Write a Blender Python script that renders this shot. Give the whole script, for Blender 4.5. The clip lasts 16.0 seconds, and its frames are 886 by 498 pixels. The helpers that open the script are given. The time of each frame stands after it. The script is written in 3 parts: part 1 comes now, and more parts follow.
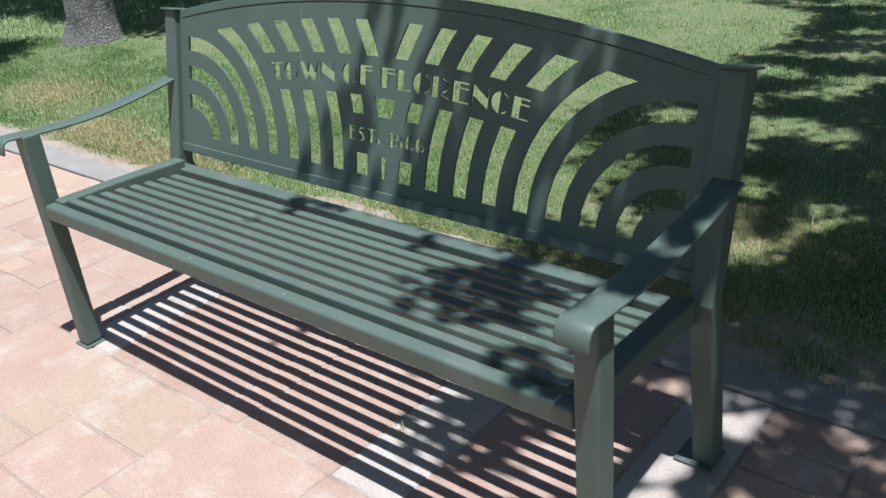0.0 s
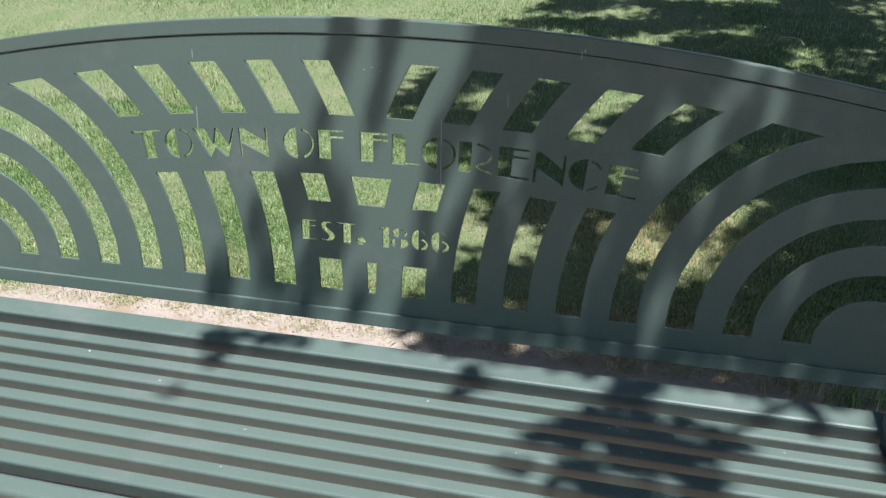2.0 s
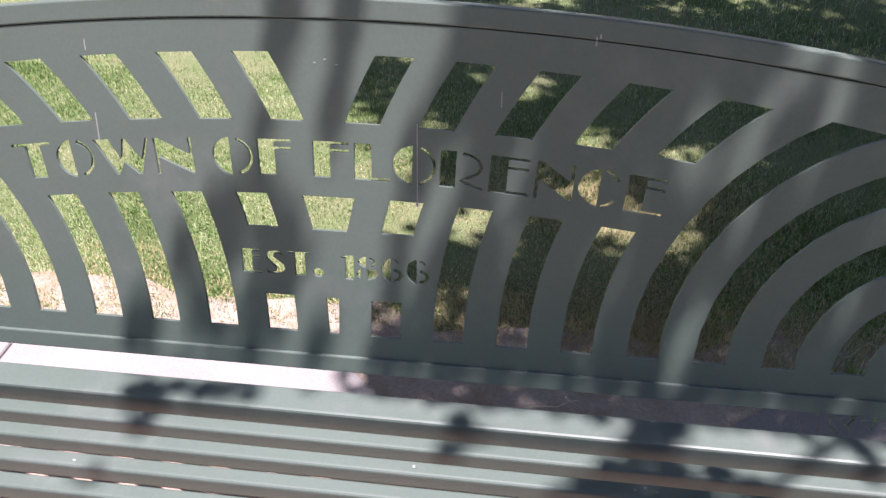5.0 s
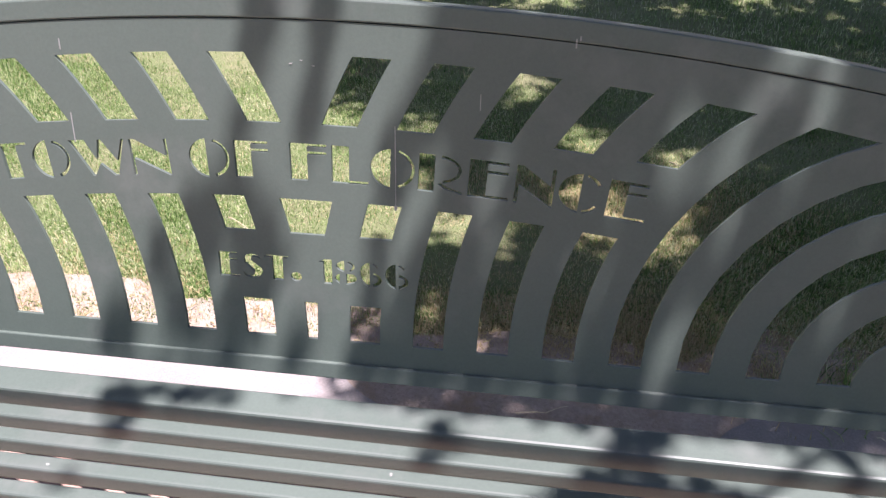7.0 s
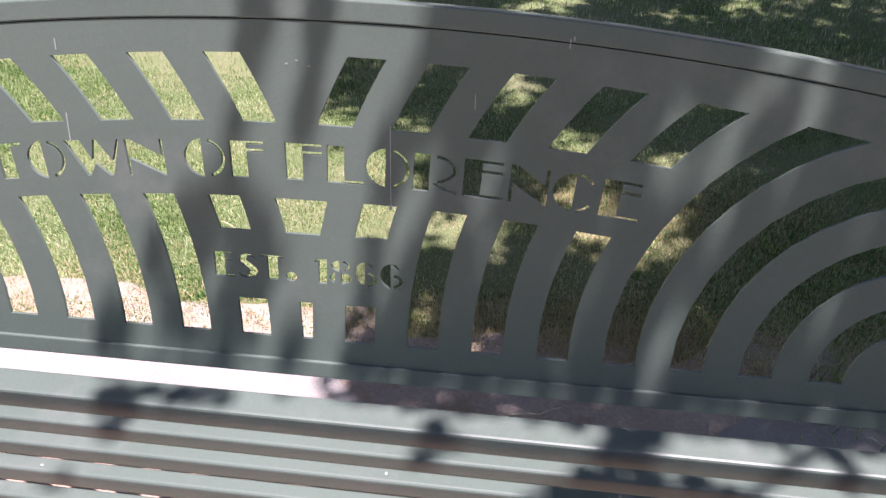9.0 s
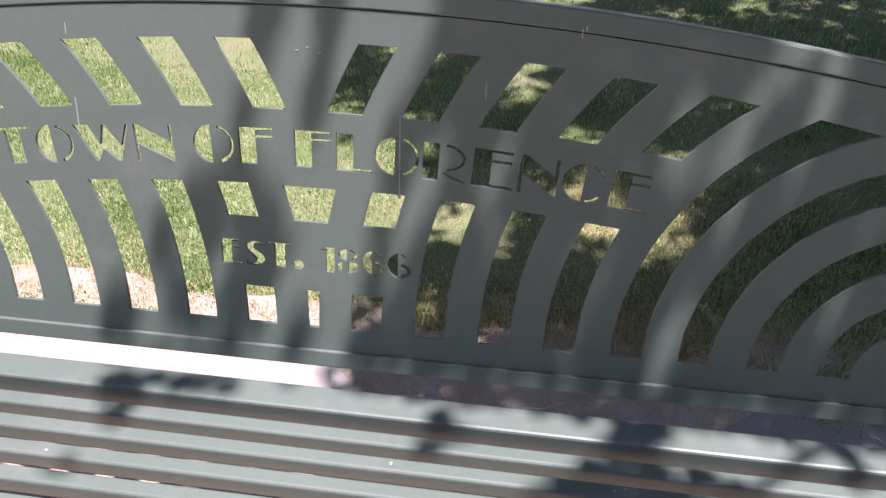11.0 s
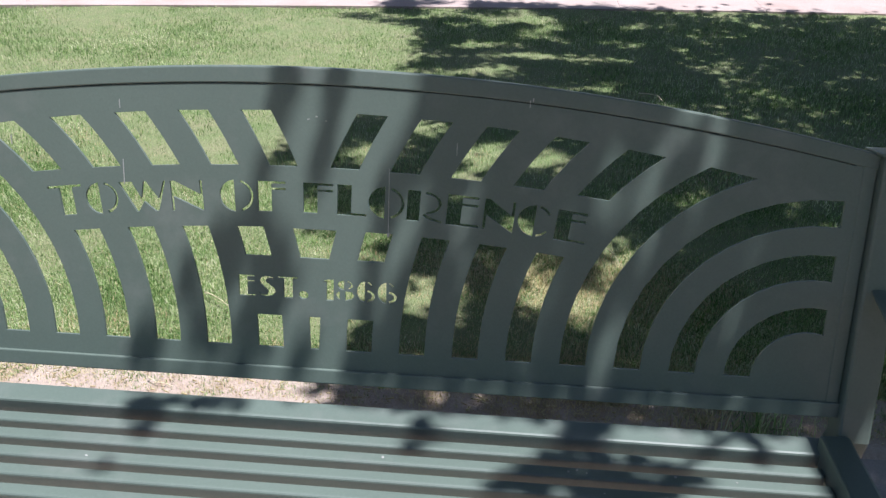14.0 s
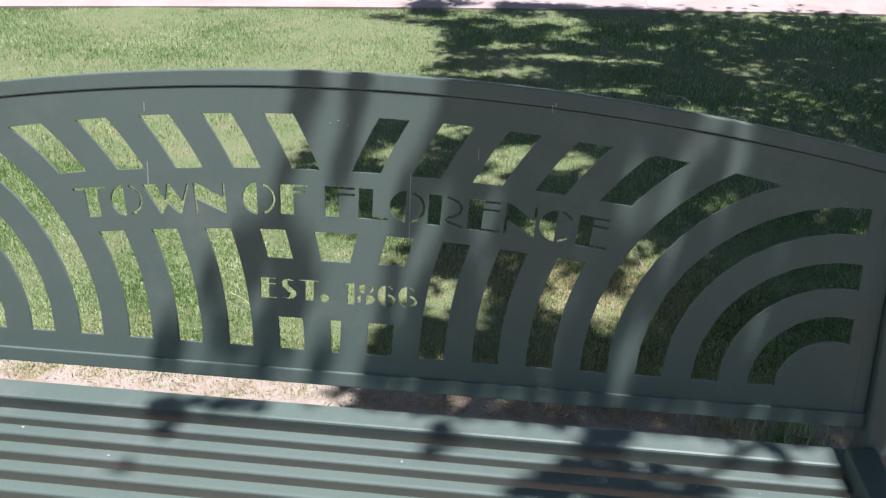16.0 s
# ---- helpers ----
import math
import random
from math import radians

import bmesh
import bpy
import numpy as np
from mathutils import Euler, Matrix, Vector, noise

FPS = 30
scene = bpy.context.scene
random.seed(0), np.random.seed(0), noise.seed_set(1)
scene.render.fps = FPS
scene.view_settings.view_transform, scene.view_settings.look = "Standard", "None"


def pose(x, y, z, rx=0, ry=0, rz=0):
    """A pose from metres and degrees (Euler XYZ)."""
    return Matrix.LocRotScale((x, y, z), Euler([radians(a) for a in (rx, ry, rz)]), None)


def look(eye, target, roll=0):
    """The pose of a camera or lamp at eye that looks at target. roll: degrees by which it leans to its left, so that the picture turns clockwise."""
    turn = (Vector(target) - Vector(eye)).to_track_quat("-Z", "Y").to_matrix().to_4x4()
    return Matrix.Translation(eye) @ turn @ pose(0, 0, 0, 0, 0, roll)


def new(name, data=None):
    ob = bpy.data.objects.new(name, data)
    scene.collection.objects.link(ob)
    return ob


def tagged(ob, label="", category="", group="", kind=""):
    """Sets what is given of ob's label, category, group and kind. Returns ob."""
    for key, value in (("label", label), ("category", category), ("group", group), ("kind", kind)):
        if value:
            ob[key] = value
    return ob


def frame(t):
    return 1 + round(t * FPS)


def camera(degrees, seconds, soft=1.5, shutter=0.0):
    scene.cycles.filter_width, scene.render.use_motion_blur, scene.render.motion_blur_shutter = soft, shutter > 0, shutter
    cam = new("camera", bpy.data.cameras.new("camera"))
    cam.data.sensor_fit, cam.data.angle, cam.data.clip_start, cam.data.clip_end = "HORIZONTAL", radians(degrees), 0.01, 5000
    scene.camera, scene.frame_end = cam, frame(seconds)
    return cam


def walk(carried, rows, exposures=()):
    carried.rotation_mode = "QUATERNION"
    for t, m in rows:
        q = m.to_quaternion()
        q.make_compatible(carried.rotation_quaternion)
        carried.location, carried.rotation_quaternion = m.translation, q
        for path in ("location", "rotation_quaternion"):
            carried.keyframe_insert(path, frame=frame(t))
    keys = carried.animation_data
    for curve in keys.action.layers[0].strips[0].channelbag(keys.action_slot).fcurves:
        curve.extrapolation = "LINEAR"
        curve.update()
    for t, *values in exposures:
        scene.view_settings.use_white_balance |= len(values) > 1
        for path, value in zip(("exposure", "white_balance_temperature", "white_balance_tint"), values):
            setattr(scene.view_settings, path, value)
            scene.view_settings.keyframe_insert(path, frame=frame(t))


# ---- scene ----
cam = camera(54.0, 16.0, soft=1.4)
ROWS = [
    (0.0, 1.418, -1.404, 1.307, 63.35, 4.82, 39.05),
    (0.3, 1.221, -1.426, 1.329, 63.74, 2.63, 33.51),
    (0.5, 1.118, -1.403, 1.331, 63.08, 2.91, 30.31),
    (0.6, 1.072, -1.377, 1.328, 63.27, 3.92, 29.30),
    (0.9, 0.923, -1.260, 1.314, 64.37, 6.66, 28.07),
    (1.0, 0.870, -1.224, 1.317, 62.92, 6.63, 27.21),
    (1.1, 0.825, -1.196, 1.323, 61.35, 7.26, 26.63),
    (1.2, 0.777, -1.166, 1.327, 59.95, 5.91, 25.04),
    (1.4, 0.701, -1.131, 1.334, 59.03, 5.79, 23.30),
    (1.5, 0.655, -1.119, 1.336, 58.38, 5.16, 22.49),
    (2.0, 0.440, -1.109, 1.326, 58.47, 2.21, 14.48),
    (2.5, 0.322, -1.102, 1.316, 59.42, 0.06, 7.86),
    (3.0, 0.309, -1.002, 1.310, 57.51, 1.48, 8.29),
    (3.5, 0.330, -0.890, 1.320, 56.29, 3.39, 10.49),
    (4.0, 0.326, -0.854, 1.310, 54.08, 2.29, 10.15),
    (4.5, 0.284, -0.849, 1.304, 53.70, 1.32, 8.15),
    (7.0, 0.320, -0.821, 1.294, 53.72, 1.23, 8.88),
    (7.5, 0.318, -0.831, 1.295, 53.81, 1.47, 8.70),
    (8.0, 0.311, -0.837, 1.292, 54.36, 1.02, 7.83),
    (10.5, 0.327, -0.821, 1.288, 53.77, 0.81, 9.31),
    (11.0, 0.309, -0.837, 1.279, 54.10, 0.36, 8.88),
    (11.5, 0.282, -0.929, 1.284, 56.44, -0.88, 6.42),
    (12.0, 0.278, -1.038, 1.300, 59.17, -0.49, 6.48),
    (12.5, 0.278, -1.089, 1.307, 60.75, -1.00, 5.12),
    (13.0, 0.291, -1.105, 1.311, 61.56, -0.73, 5.61),
    (13.5, 0.289, -1.115, 1.310, 61.11, -0.47, 6.07),
    (14.0, 0.290, -1.128, 1.311, 62.09, -0.95, 4.98),
    (14.5, 0.292, -1.123, 1.319, 61.17, -1.09, 4.63),
    (15.0, 0.289, -1.119, 1.319, 61.43, -1.33, 3.83),
    (15.3, 0.291, -1.128, 1.315, 62.18, -1.36, 1.36),
    (15.5, 0.294, -1.114, 1.314, 62.06, -1.21, 2.48),
    (16.0, 0.297, -1.121, 1.315, 62.09, -0.56, 6.71),
]
LIGHT = [
    (0.0, 0.58, 5800, 7), (1.0, 0.76, 5930, 9), (2.0, 0.94, 5950, 11), (3.0, 1.0, 6080, 16), (4.0, 1.23, 6280, 26),
    (7.0, 1.42, 6430, 35), (8.0, 1.42, 6430, 35), (10.5, 1.42, 6430, 35), (11.0, 1.42, 6430, 35), (12.0, 1.33, 6430, 35),
    (12.7, 1.09, 6110, 23), (13.5, 0.96, 6010, 18), (16.0, 0.96, 6010, 18),
]
walk(cam, [(t, pose(*p)) for t, *p in ROWS], LIGHT)

# ---- light ----
SUN = Vector((0.21, -0.12, 1.0)).normalized()
world = bpy.data.worlds.new("sky")
scene.world = world
world.use_nodes = True
wn = world.node_tree.nodes
sky = wn.new("ShaderNodeTexSky")
sky.sky_type, sky.sun_disc = "NISHITA", False
sky.sun_elevation = math.asin(SUN.z)
sky.sun_rotation = math.atan2(SUN.x, SUN.y)
world.node_tree.links.new(sky.outputs[0], wn["Background"].inputs[0])
wn["Background"].inputs[1].default_value = 0.045
sun = new("sun", bpy.data.lights.new("sun", "SUN"))
sun.data.energy, sun.data.angle, sun.data.color = 5.0, radians(0.53), (1.0, 0.975, 0.94)
sun.matrix_world = look(tuple(SUN * 20), (0, 0, 0))


# ---- materials ----
def material(name, base, rough=0.6, metal=0.0, second=None, scale=8.0, fine=120.0, bump=0.15, spread=0.0, stain=None, stain_scale=3.0, spec=0.5, dist=0.004, contrast=0.55):
    """A surface with variation at two scales, a fine bump, a spread from piece to piece and, if given, stains."""
    m = bpy.data.materials.new(name)
    m.use_nodes = True
    n, l = m.node_tree.nodes, m.node_tree.links
    bsdf = n["Principled BSDF"]
    bsdf.inputs["Roughness"].default_value = rough
    bsdf.inputs["Metallic"].default_value = metal
    bsdf.inputs["Specular IOR Level"].default_value = spec
    where = n.new("ShaderNodeNewGeometry").outputs["Position"]

    def noise_at(s, detail=4.0, roughness=0.6):
        t = n.new("ShaderNodeTexNoise")
        t.inputs["Scale"].default_value, t.inputs["Detail"].default_value, t.inputs["Roughness"].default_value = s, detail, roughness
        l.new(where, t.inputs["Vector"])
        return t.outputs["Fac"]

    def ramp(fac, a, b):
        r = n.new("ShaderNodeMapRange")
        r.inputs[1].default_value, r.inputs[2].default_value = a, b
        l.new(fac, r.inputs[0])
        return r.outputs[0]

    def mix(fac, a, b, kind="MIX"):
        x = n.new("ShaderNodeMix")
        x.data_type, x.blend_type = "RGBA", kind
        for socket, value in ((x.inputs[0], fac), (x.inputs[6], a), (x.inputs[7], b)):
            if isinstance(value, bpy.types.NodeSocket):
                l.new(value, socket)
            else:
                socket.default_value = value if isinstance(value, float) else (*value, 1.0)
        return x.outputs[2]

    second = second or tuple(0.72 * c for c in base)
    colour = mix(ramp(noise_at(scale), 0.35, 0.65), base, second)
    grain = noise_at(fine, 3.0, 0.7)
    colour = mix(contrast, colour, mix(ramp(grain, 0.3, 0.7), (0.35, 0.35, 0.35), (0.65, 0.65, 0.65)), "OVERLAY")
    if stain:
        colour = mix(ramp(noise_at(stain_scale, 6.0, 0.7), 0.52, 0.68), colour, stain)
    if spread:
        hsv = n.new("ShaderNodeHueSaturation")
        info = n.new("ShaderNodeObjectInfo").outputs["Random"]
        r = n.new("ShaderNodeMapRange")
        r.inputs[3].default_value, r.inputs[4].default_value = 1 - spread, 1 + spread
        l.new(info, r.inputs[0])
        l.new(r.outputs[0], hsv.inputs["Value"])
        l.new(colour, hsv.inputs["Color"])
        colour = hsv.outputs[0]
    l.new(colour, bsdf.inputs["Base Color"])
    b = n.new("ShaderNodeBump")
    b.inputs["Strength"].default_value, b.inputs["Distance"].default_value = bump, dist
    l.new(grain, b.inputs["Height"])
    l.new(b.outputs[0], bsdf.inputs["Normal"])
    return m


def blade_material(name, colours, translucent=0.35, rough=0.55, big=1.2):
    """Leaves and blades: a colour for each island, drifting over the place, with light passing through."""
    m = bpy.data.materials.new(name)
    m.use_nodes = True
    n, l = m.node_tree.nodes, m.node_tree.links
    bsdf, out = n["Principled BSDF"], n["Material Output"]
    geo = n.new("ShaderNodeNewGeometry")
    ramp = n.new("ShaderNodeValToRGB")
    ramp.color_ramp.elements[0].color = (*colours[0], 1)
    ramp.color_ramp.elements[1].color = (*colours[-1], 1)
    for i, c in enumerate(colours[1:-1], 1):
        ramp.color_ramp.elements.new(i / (len(colours) - 1)).color = (*c, 1)
    tex = n.new("ShaderNodeTexNoise")
    tex.inputs["Scale"].default_value, tex.inputs["Detail"].default_value, tex.inputs["Roughness"].default_value = big, 6.0, 0.65
    l.new(geo.outputs["Position"], tex.inputs["Vector"])
    wide = n.new("ShaderNodeMapRange")
    wide.inputs[1].default_value, wide.inputs[2].default_value, wide.inputs[3].default_value, wide.inputs[4].default_value = 0.32, 0.68, -0.3, 0.24
    l.new(tex.outputs["Fac"], wide.inputs[0])
    add = n.new("ShaderNodeMath")
    l.new(geo.outputs["Random Per Island"], add.inputs[0])
    l.new(wide.outputs[0], add.inputs[1])
    l.new(add.outputs[0], ramp.inputs[0])
    l.new(ramp.outputs[0], bsdf.inputs["Base Color"])
    bsdf.inputs["Roughness"].default_value = rough
    bsdf.inputs["Specular IOR Level"].default_value = 0.3
    if translucent:
        tr, mx = n.new("ShaderNodeBsdfTranslucent"), n.new("ShaderNodeMixShader")
        l.new(ramp.outputs[0], tr.inputs[0])
        mx.inputs[0].default_value = translucent
        l.new(bsdf.outputs[0], mx.inputs[1])
        l.new(tr.outputs[0], mx.inputs[2])
        l.new(mx.outputs[0], out.inputs[0])
    return m


PAINT = material("green_paint", (0.095, 0.128, 0.107), 0.50, 0.0, (0.081, 0.111, 0.092), 3.0, 260, 0.12, stain=(0.115, 0.14, 0.122), stain_scale=6.0, dist=0.001, contrast=0.22)
DUST = material("white_residue", (0.34, 0.35, 0.33), 0.9, bump=0.1)
BRICK = material("clay_paver", (0.385, 0.27, 0.215), 0.88, 0, (0.36, 0.235, 0.185), 6.0, 160, 0.5, spread=0.06, stain=(0.43, 0.345, 0.29), stain_scale=5.0, dist=0.002)
TAN = material("tan_paver", (0.395, 0.288, 0.218), 0.88, 0, (0.375, 0.255, 0.195), 5.0, 160, 0.5, spread=0.06, stain=(0.45, 0.37, 0.31), stain_scale=5.0, dist=0.002)
BAND = material("pale_band", (0.44, 0.385, 0.345), 0.9, 0, (0.39, 0.33, 0.295), 5.0, 180, 0.5, spread=0.05, dist=0.002)
MORTAR = material("sandy_mortar", (0.44, 0.365, 0.31), 0.95, 0, (0.27, 0.20, 0.16), 6, 300, 0.6)
CONCRETE = material("concrete", (0.285, 0.265, 0.252), 0.9, 0, (0.248, 0.228, 0.214), 5, 220, 0.5, stain=(0.25, 0.22, 0.20), stain_scale=3.0, dist=0.002)
PATH = material("pink_concrete", (0.38, 0.31, 0.28), 0.9, 0, (0.33, 0.262, 0.235), 2.5, 90, 0.4, stain=(0.29, 0.215, 0.185), stain_scale=1.2)
DIRT = material("bare_dirt", (0.37, 0.308, 0.257), 0.97, 0, (0.31, 0.245, 0.197), 9, 110, 1.0, stain=(0.30, 0.22, 0.14), stain_scale=9.0, dist=0.006)
SOIL = material("lawn_soil", (0.13, 0.175, 0.065), 0.95, 0, (0.19, 0.20, 0.10), 6, 150, 1.0, dist=0.008)


def bark_material():
    m = material("bark", (0.50, 0.485, 0.455), 0.95, 0, (0.34, 0.325, 0.30), 5, 90, 0.6, dist=0.01)
    n, l = m.node_tree.nodes, m.node_tree.links
    bsdf = n["Principled BSDF"]
    old = bsdf.inputs["Base Color"].links[0].from_socket
    pos = n.new("ShaderNodeNewGeometry").outputs["Position"]
    stretch = n.new("ShaderNodeMapping")
    stretch.inputs["Scale"].default_value = (85, 85, 34)
    l.new(pos, stretch.inputs["Vector"])
    cells = n.new("ShaderNodeTexVoronoi")
    cells.feature = "DISTANCE_TO_EDGE"
    cells.inputs["Scale"].default_value = 1.0
    warp = n.new("ShaderNodeTexNoise")
    warp.inputs["Scale"].default_value, warp.inputs["Detail"].default_value = 0.9, 5.0
    l.new(stretch.outputs[0], warp.inputs["Vector"])
    add = n.new("ShaderNodeVectorMath")
    l.new(stretch.outputs[0], add.inputs[0])
    l.new(warp.outputs["Color"], add.inputs[1])
    l.new(add.outputs[0], cells.inputs["Vector"])
    depth = n.new("ShaderNodeMapRange")
    depth.inputs[1].default_value, depth.inputs[2].default_value = 0.0, 0.3
    l.new(cells.outputs["Distance"], depth.inputs[0])
    mix = n.new("ShaderNodeMix")
    mix.data_type = "RGBA"
    mix.inputs[6].default_value = (0.20, 0.18, 0.155, 1)
    l.new(depth.outputs[0], mix.inputs[0])
    l.new(old, mix.inputs[7])
    l.new(mix.outputs[2], bsdf.inputs["Base Color"])
    bump = n.new("ShaderNodeBump")
    bump.inputs["Strength"].default_value, bump.inputs["Distance"].default_value = 0.9, 0.02
    l.new(depth.outputs[0], bump.inputs["Height"])
    l.new(bump.outputs[0], bsdf.inputs["Normal"])
    return m


BARK = bark_material()
GRASS = blade_material("grass_blade", [(0.06, 0.145, 0.032), (0.19, 0.32, 0.09), (0.35, 0.455, 0.195), (0.68, 0.68, 0.46)], 0.5, big=2.2)
DRY = blade_material("dry_blade", [(0.38, 0.29, 0.15), (0.53, 0.44, 0.26), (0.45, 0.40, 0.19), (0.62, 0.54, 0.36)], 0.25)
LEAF = blade_material("leaf", [(0.05, 0.11, 0.02), (0.08, 0.16, 0.03), (0.12, 0.21, 0.045)], 0.45)


# ---- mesh helpers ----
def part(name, bm, mat, parent=None, label="", smooth=False):
    me = bpy.data.meshes.new(name)
    bm.normal_update()
    bm.to_mesh(me)
    bm.free()
    me.materials.append(mat)
    if smooth:
        me.polygons.foreach_set("use_smooth", [True] * len(me.polygons))
    ob = new(name, me)
    ob.parent = parent
    return tagged(ob, label)


def bar(size, m, bevel=0.003, segments=2):
    """A box with rounded edges, its middle at the pose m."""
    bm = bmesh.new()
    bmesh.ops.create_cube(bm, size=1.0, matrix=Matrix.Diagonal((*size, 1)))
    if bevel:
        bmesh.ops.bevel(bm, geom=bm.edges[:], offset=bevel, segments=segments, affect="EDGES", profile=0.5)
    bm.transform(m)
    return bm


def sweep(points, width, thick, bevel=0.003):
    """A flat bar bent along points in the yz plane; its width lies along x."""
    bm = bmesh.new()
    rings = []
    for i, p in enumerate(points):
        a, b = points[max(i - 1, 0)], points[min(i + 1, len(points) - 1)]
        t = Vector((0, b[1] - a[1], b[2] - a[2])).normalized()
        nrm = Vector((0, -t.z, t.y))
        ring = []
        for u, v in ((-1, -1), (1, -1), (1, 1), (-1, 1)):
            ring.append(bm.verts.new(Vector(p) + Vector((u * width / 2, 0, 0)) + nrm * v * thick / 2))
        rings.append(ring)
    for a, b in zip(rings, rings[1:]):
        for i in range(4):
            bm.faces.new((a[i], a[(i + 1) % 4], b[(i + 1) % 4], b[i]))
    bm.faces.new(rings[0][::-1])
    bm.faces.new(rings[-1])
    bmesh.ops.recalc_face_normals(bm, faces=bm.faces[:])
    edges = [e for e in bm.edges if len(e.link_faces) == 2 and e.calc_face_angle(0) > 1.0]
    bmesh.ops.bevel(bm, geom=edges, offset=bevel, segments=2, affect="EDGES", profile=0.5)
    return bm


def soup(name, verts, faces, mat):
    """One object out of arrays: verts n x 3, faces as a list of n x k index arrays."""
    me = bpy.data.meshes.new(name)
    me.vertices.add(len(verts))
    me.vertices.foreach_set("co", np.ascontiguousarray(verts, np.float32).ravel())
    loops = np.concatenate([f.ravel() for f in faces]).astype(np.int32)
    sizes = np.concatenate([np.full(len(f), f.shape[1]) for f in faces]).astype(np.int32)
    me.loops.add(len(loops))
    me.loops.foreach_set("vertex_index", loops)
    me.polygons.add(len(sizes))
    me.polygons.foreach_set("loop_start", (np.cumsum(sizes) - sizes).astype(np.int32))
    me.update(calc_edges=True)
    me.materials.append(mat)
    return new(name, me)


# ---- ground ----
def lawn_edge(x):
    u = min(max(x, -7.0), 3.5) if isinstance(x, (int, float)) else np.clip(x, -7.0, 3.5)
    return 4.87 + 0.113 * u - 0.009 * u * u + 0.03 * (x - u)


def build_ground():
    def steps(*spans):
        out = []
        for a, b, d in spans:
            out += list(np.arange(a, b - 1e-6, d))
        return out
    xs = steps((-400, -20, 60), (-20, -6, 1.0), (-6, 4, 0.08), (4, 20, 1.0), (20, 401, 60))
    ys = steps((-400, -20, 60), (-20, -2, 1.5), (-2, 0.40, 0.2), (0.40, 5.4, 0.05), (5.4, 20, 1.0), (20, 401, 60))
    bm = bmesh.new()
    grid = []
    for y in ys:
        row = []
        for x in xs:
            z = -0.06
            if y > 0.41:
                near = max(0.0, 1 - max(abs(x + 1) - 5, 0) / 3)
                z = -0.014 + near * (0.012 * noise.noise((x * 1.5, y * 1.5, 0)) + 0.005 * noise.noise((x * 9, y * 9, 3)))
                if y < 0.76:
                    z -= 0.008
                if y > lawn_edge(x) + 0.02:
                    z = -0.06 if y < lawn_edge(x) + 3.1 else -0.014
            row.append(bm.verts.new((x, y, z)))
        grid.append(row)
    for a, b in zip(grid, grid[1:]):
        for i in range(len(xs) - 1):
            bm.faces.new((a[i], a[i + 1], b[i + 1], b[i]))
    ob = part("ground", bm, SOIL, smooth=True)
    return tagged(ob, "lawn ground under mown green grass", "ground", kind="structure")


def build_dirt():
    """The worn strip between kerb and lawn, with a ragged edge and a crumbly surface."""
    bm = bmesh.new()
    rows = []
    xs = np.arange(-6, 4.001, 0.03)
    for j in range(11):
        row = []
        for x in xs:
            wide = 0.20 + 0.09 * noise.noise((x * 1.3, 5, 0)) + 0.05 * noise.noise((x * 6, 8, 0))
            wide *= 1.0 - 0.75 * max(0.0, min(1.0, (-0.95 - x) / 0.4))
            near = 0.335 + 0.025 * noise.noise((x * 3, 1, 0)) + 0.10 * max(0.0, min(1.0, (x - 0.62) / 0.12)) + 0.10 * max(0.0, min(1.0, (0.0 - x) / 0.14))
            y = near + (wide + 0.09) * j / 10
            z = (0.013 if y < 0.46 else 0.013 - 0.022 * min(1.0, (y - 0.46) / 0.08)) - 0.016 * (j == 10) - 0.012 * (j == 0) + 0.007 * noise.noise((x * 11, y * 11, 2)) + 0.004 * noise.noise((x * 40, y * 40, 7))
            row.append(bm.verts.new((x, y, z)))
        rows.append(row)
    for a, b in zip(rows, rows[1:]):
        for i in range(len(xs) - 1):
            bm.faces.new((a[i], a[i + 1], b[i + 1], b[i]))
    return tagged(part("dirt_strip", bm, DIRT, smooth=True), "strip of bare reddish dirt beside the kerb", "dirt", kind="structure")


build_ground()
build_dirt()
bed = part("pavement", bar((12.0, 4.31, 0.05), pose(-1.5, -1.84, -0.0285), 0), MORTAR)
tagged(bed, "pavement of reddish slabs with pale concrete bands", "pavement", kind="structure")

# concrete kerb in lengths, a little proud of the paving
kerb = tagged(new("kerb"), "pale grey concrete kerb along the lawn", "kerb", kind="structure")
for i in range(6):
    part("kerb_stone", bar((2.394, 0.130, 0.10), pose(-6.9 + 2.4 * i, 0.382, -0.042 + 0.001 * (i % 3)), 0.006), CONCRETE, kerb)

path = bmesh.new()
for x0 in np.arange(-14, 12, 1.0):
    vs = [path.verts.new((x, lawn_edge(float(x)) + d, z)) for z in (-0.08, 0.0) for x, d in ((x0, 0), (x0 + 0.998, 0), (x0 + 0.998, 3.0), (x0, 3.0))]
    for f in ((4, 5, 6, 7), (0, 1, 5, 4), (1, 2, 6, 5), (2, 3, 7, 6), (3, 0, 4, 7)):
        path.faces.new([vs[i] for i in f])
tagged(part("road", path, PATH), "pinkish concrete footpath behind the lawn", "path", kind="structure")

# ---- bench ----
from mathutils import geometry

P = 0.084                        # spacing of the cut-out bands in the back panel
PZ = 0.0827                      # the same, up the panel
RAKE = 12.5                      # lean of the back
BACK = pose(0, 0, 0.518, -RAKE)  # x along the bench, y through the panel, z up it; 0 at the foot of the cut-outs
BENCH = tagged(new("park_bench"), "dark green painted steel bench with cut-out lettered back", "bench")


def band(k, end):
    """Radii of the k-th cut-out band round the panel's lower corner."""
    return k - 0.063 if end == "in" else k + 0.42


CORNER, MARGIN = 9.02, 9.27


def on_band(r, a):
    return CORNER - r * math.cos(a), r * math.sin(a)


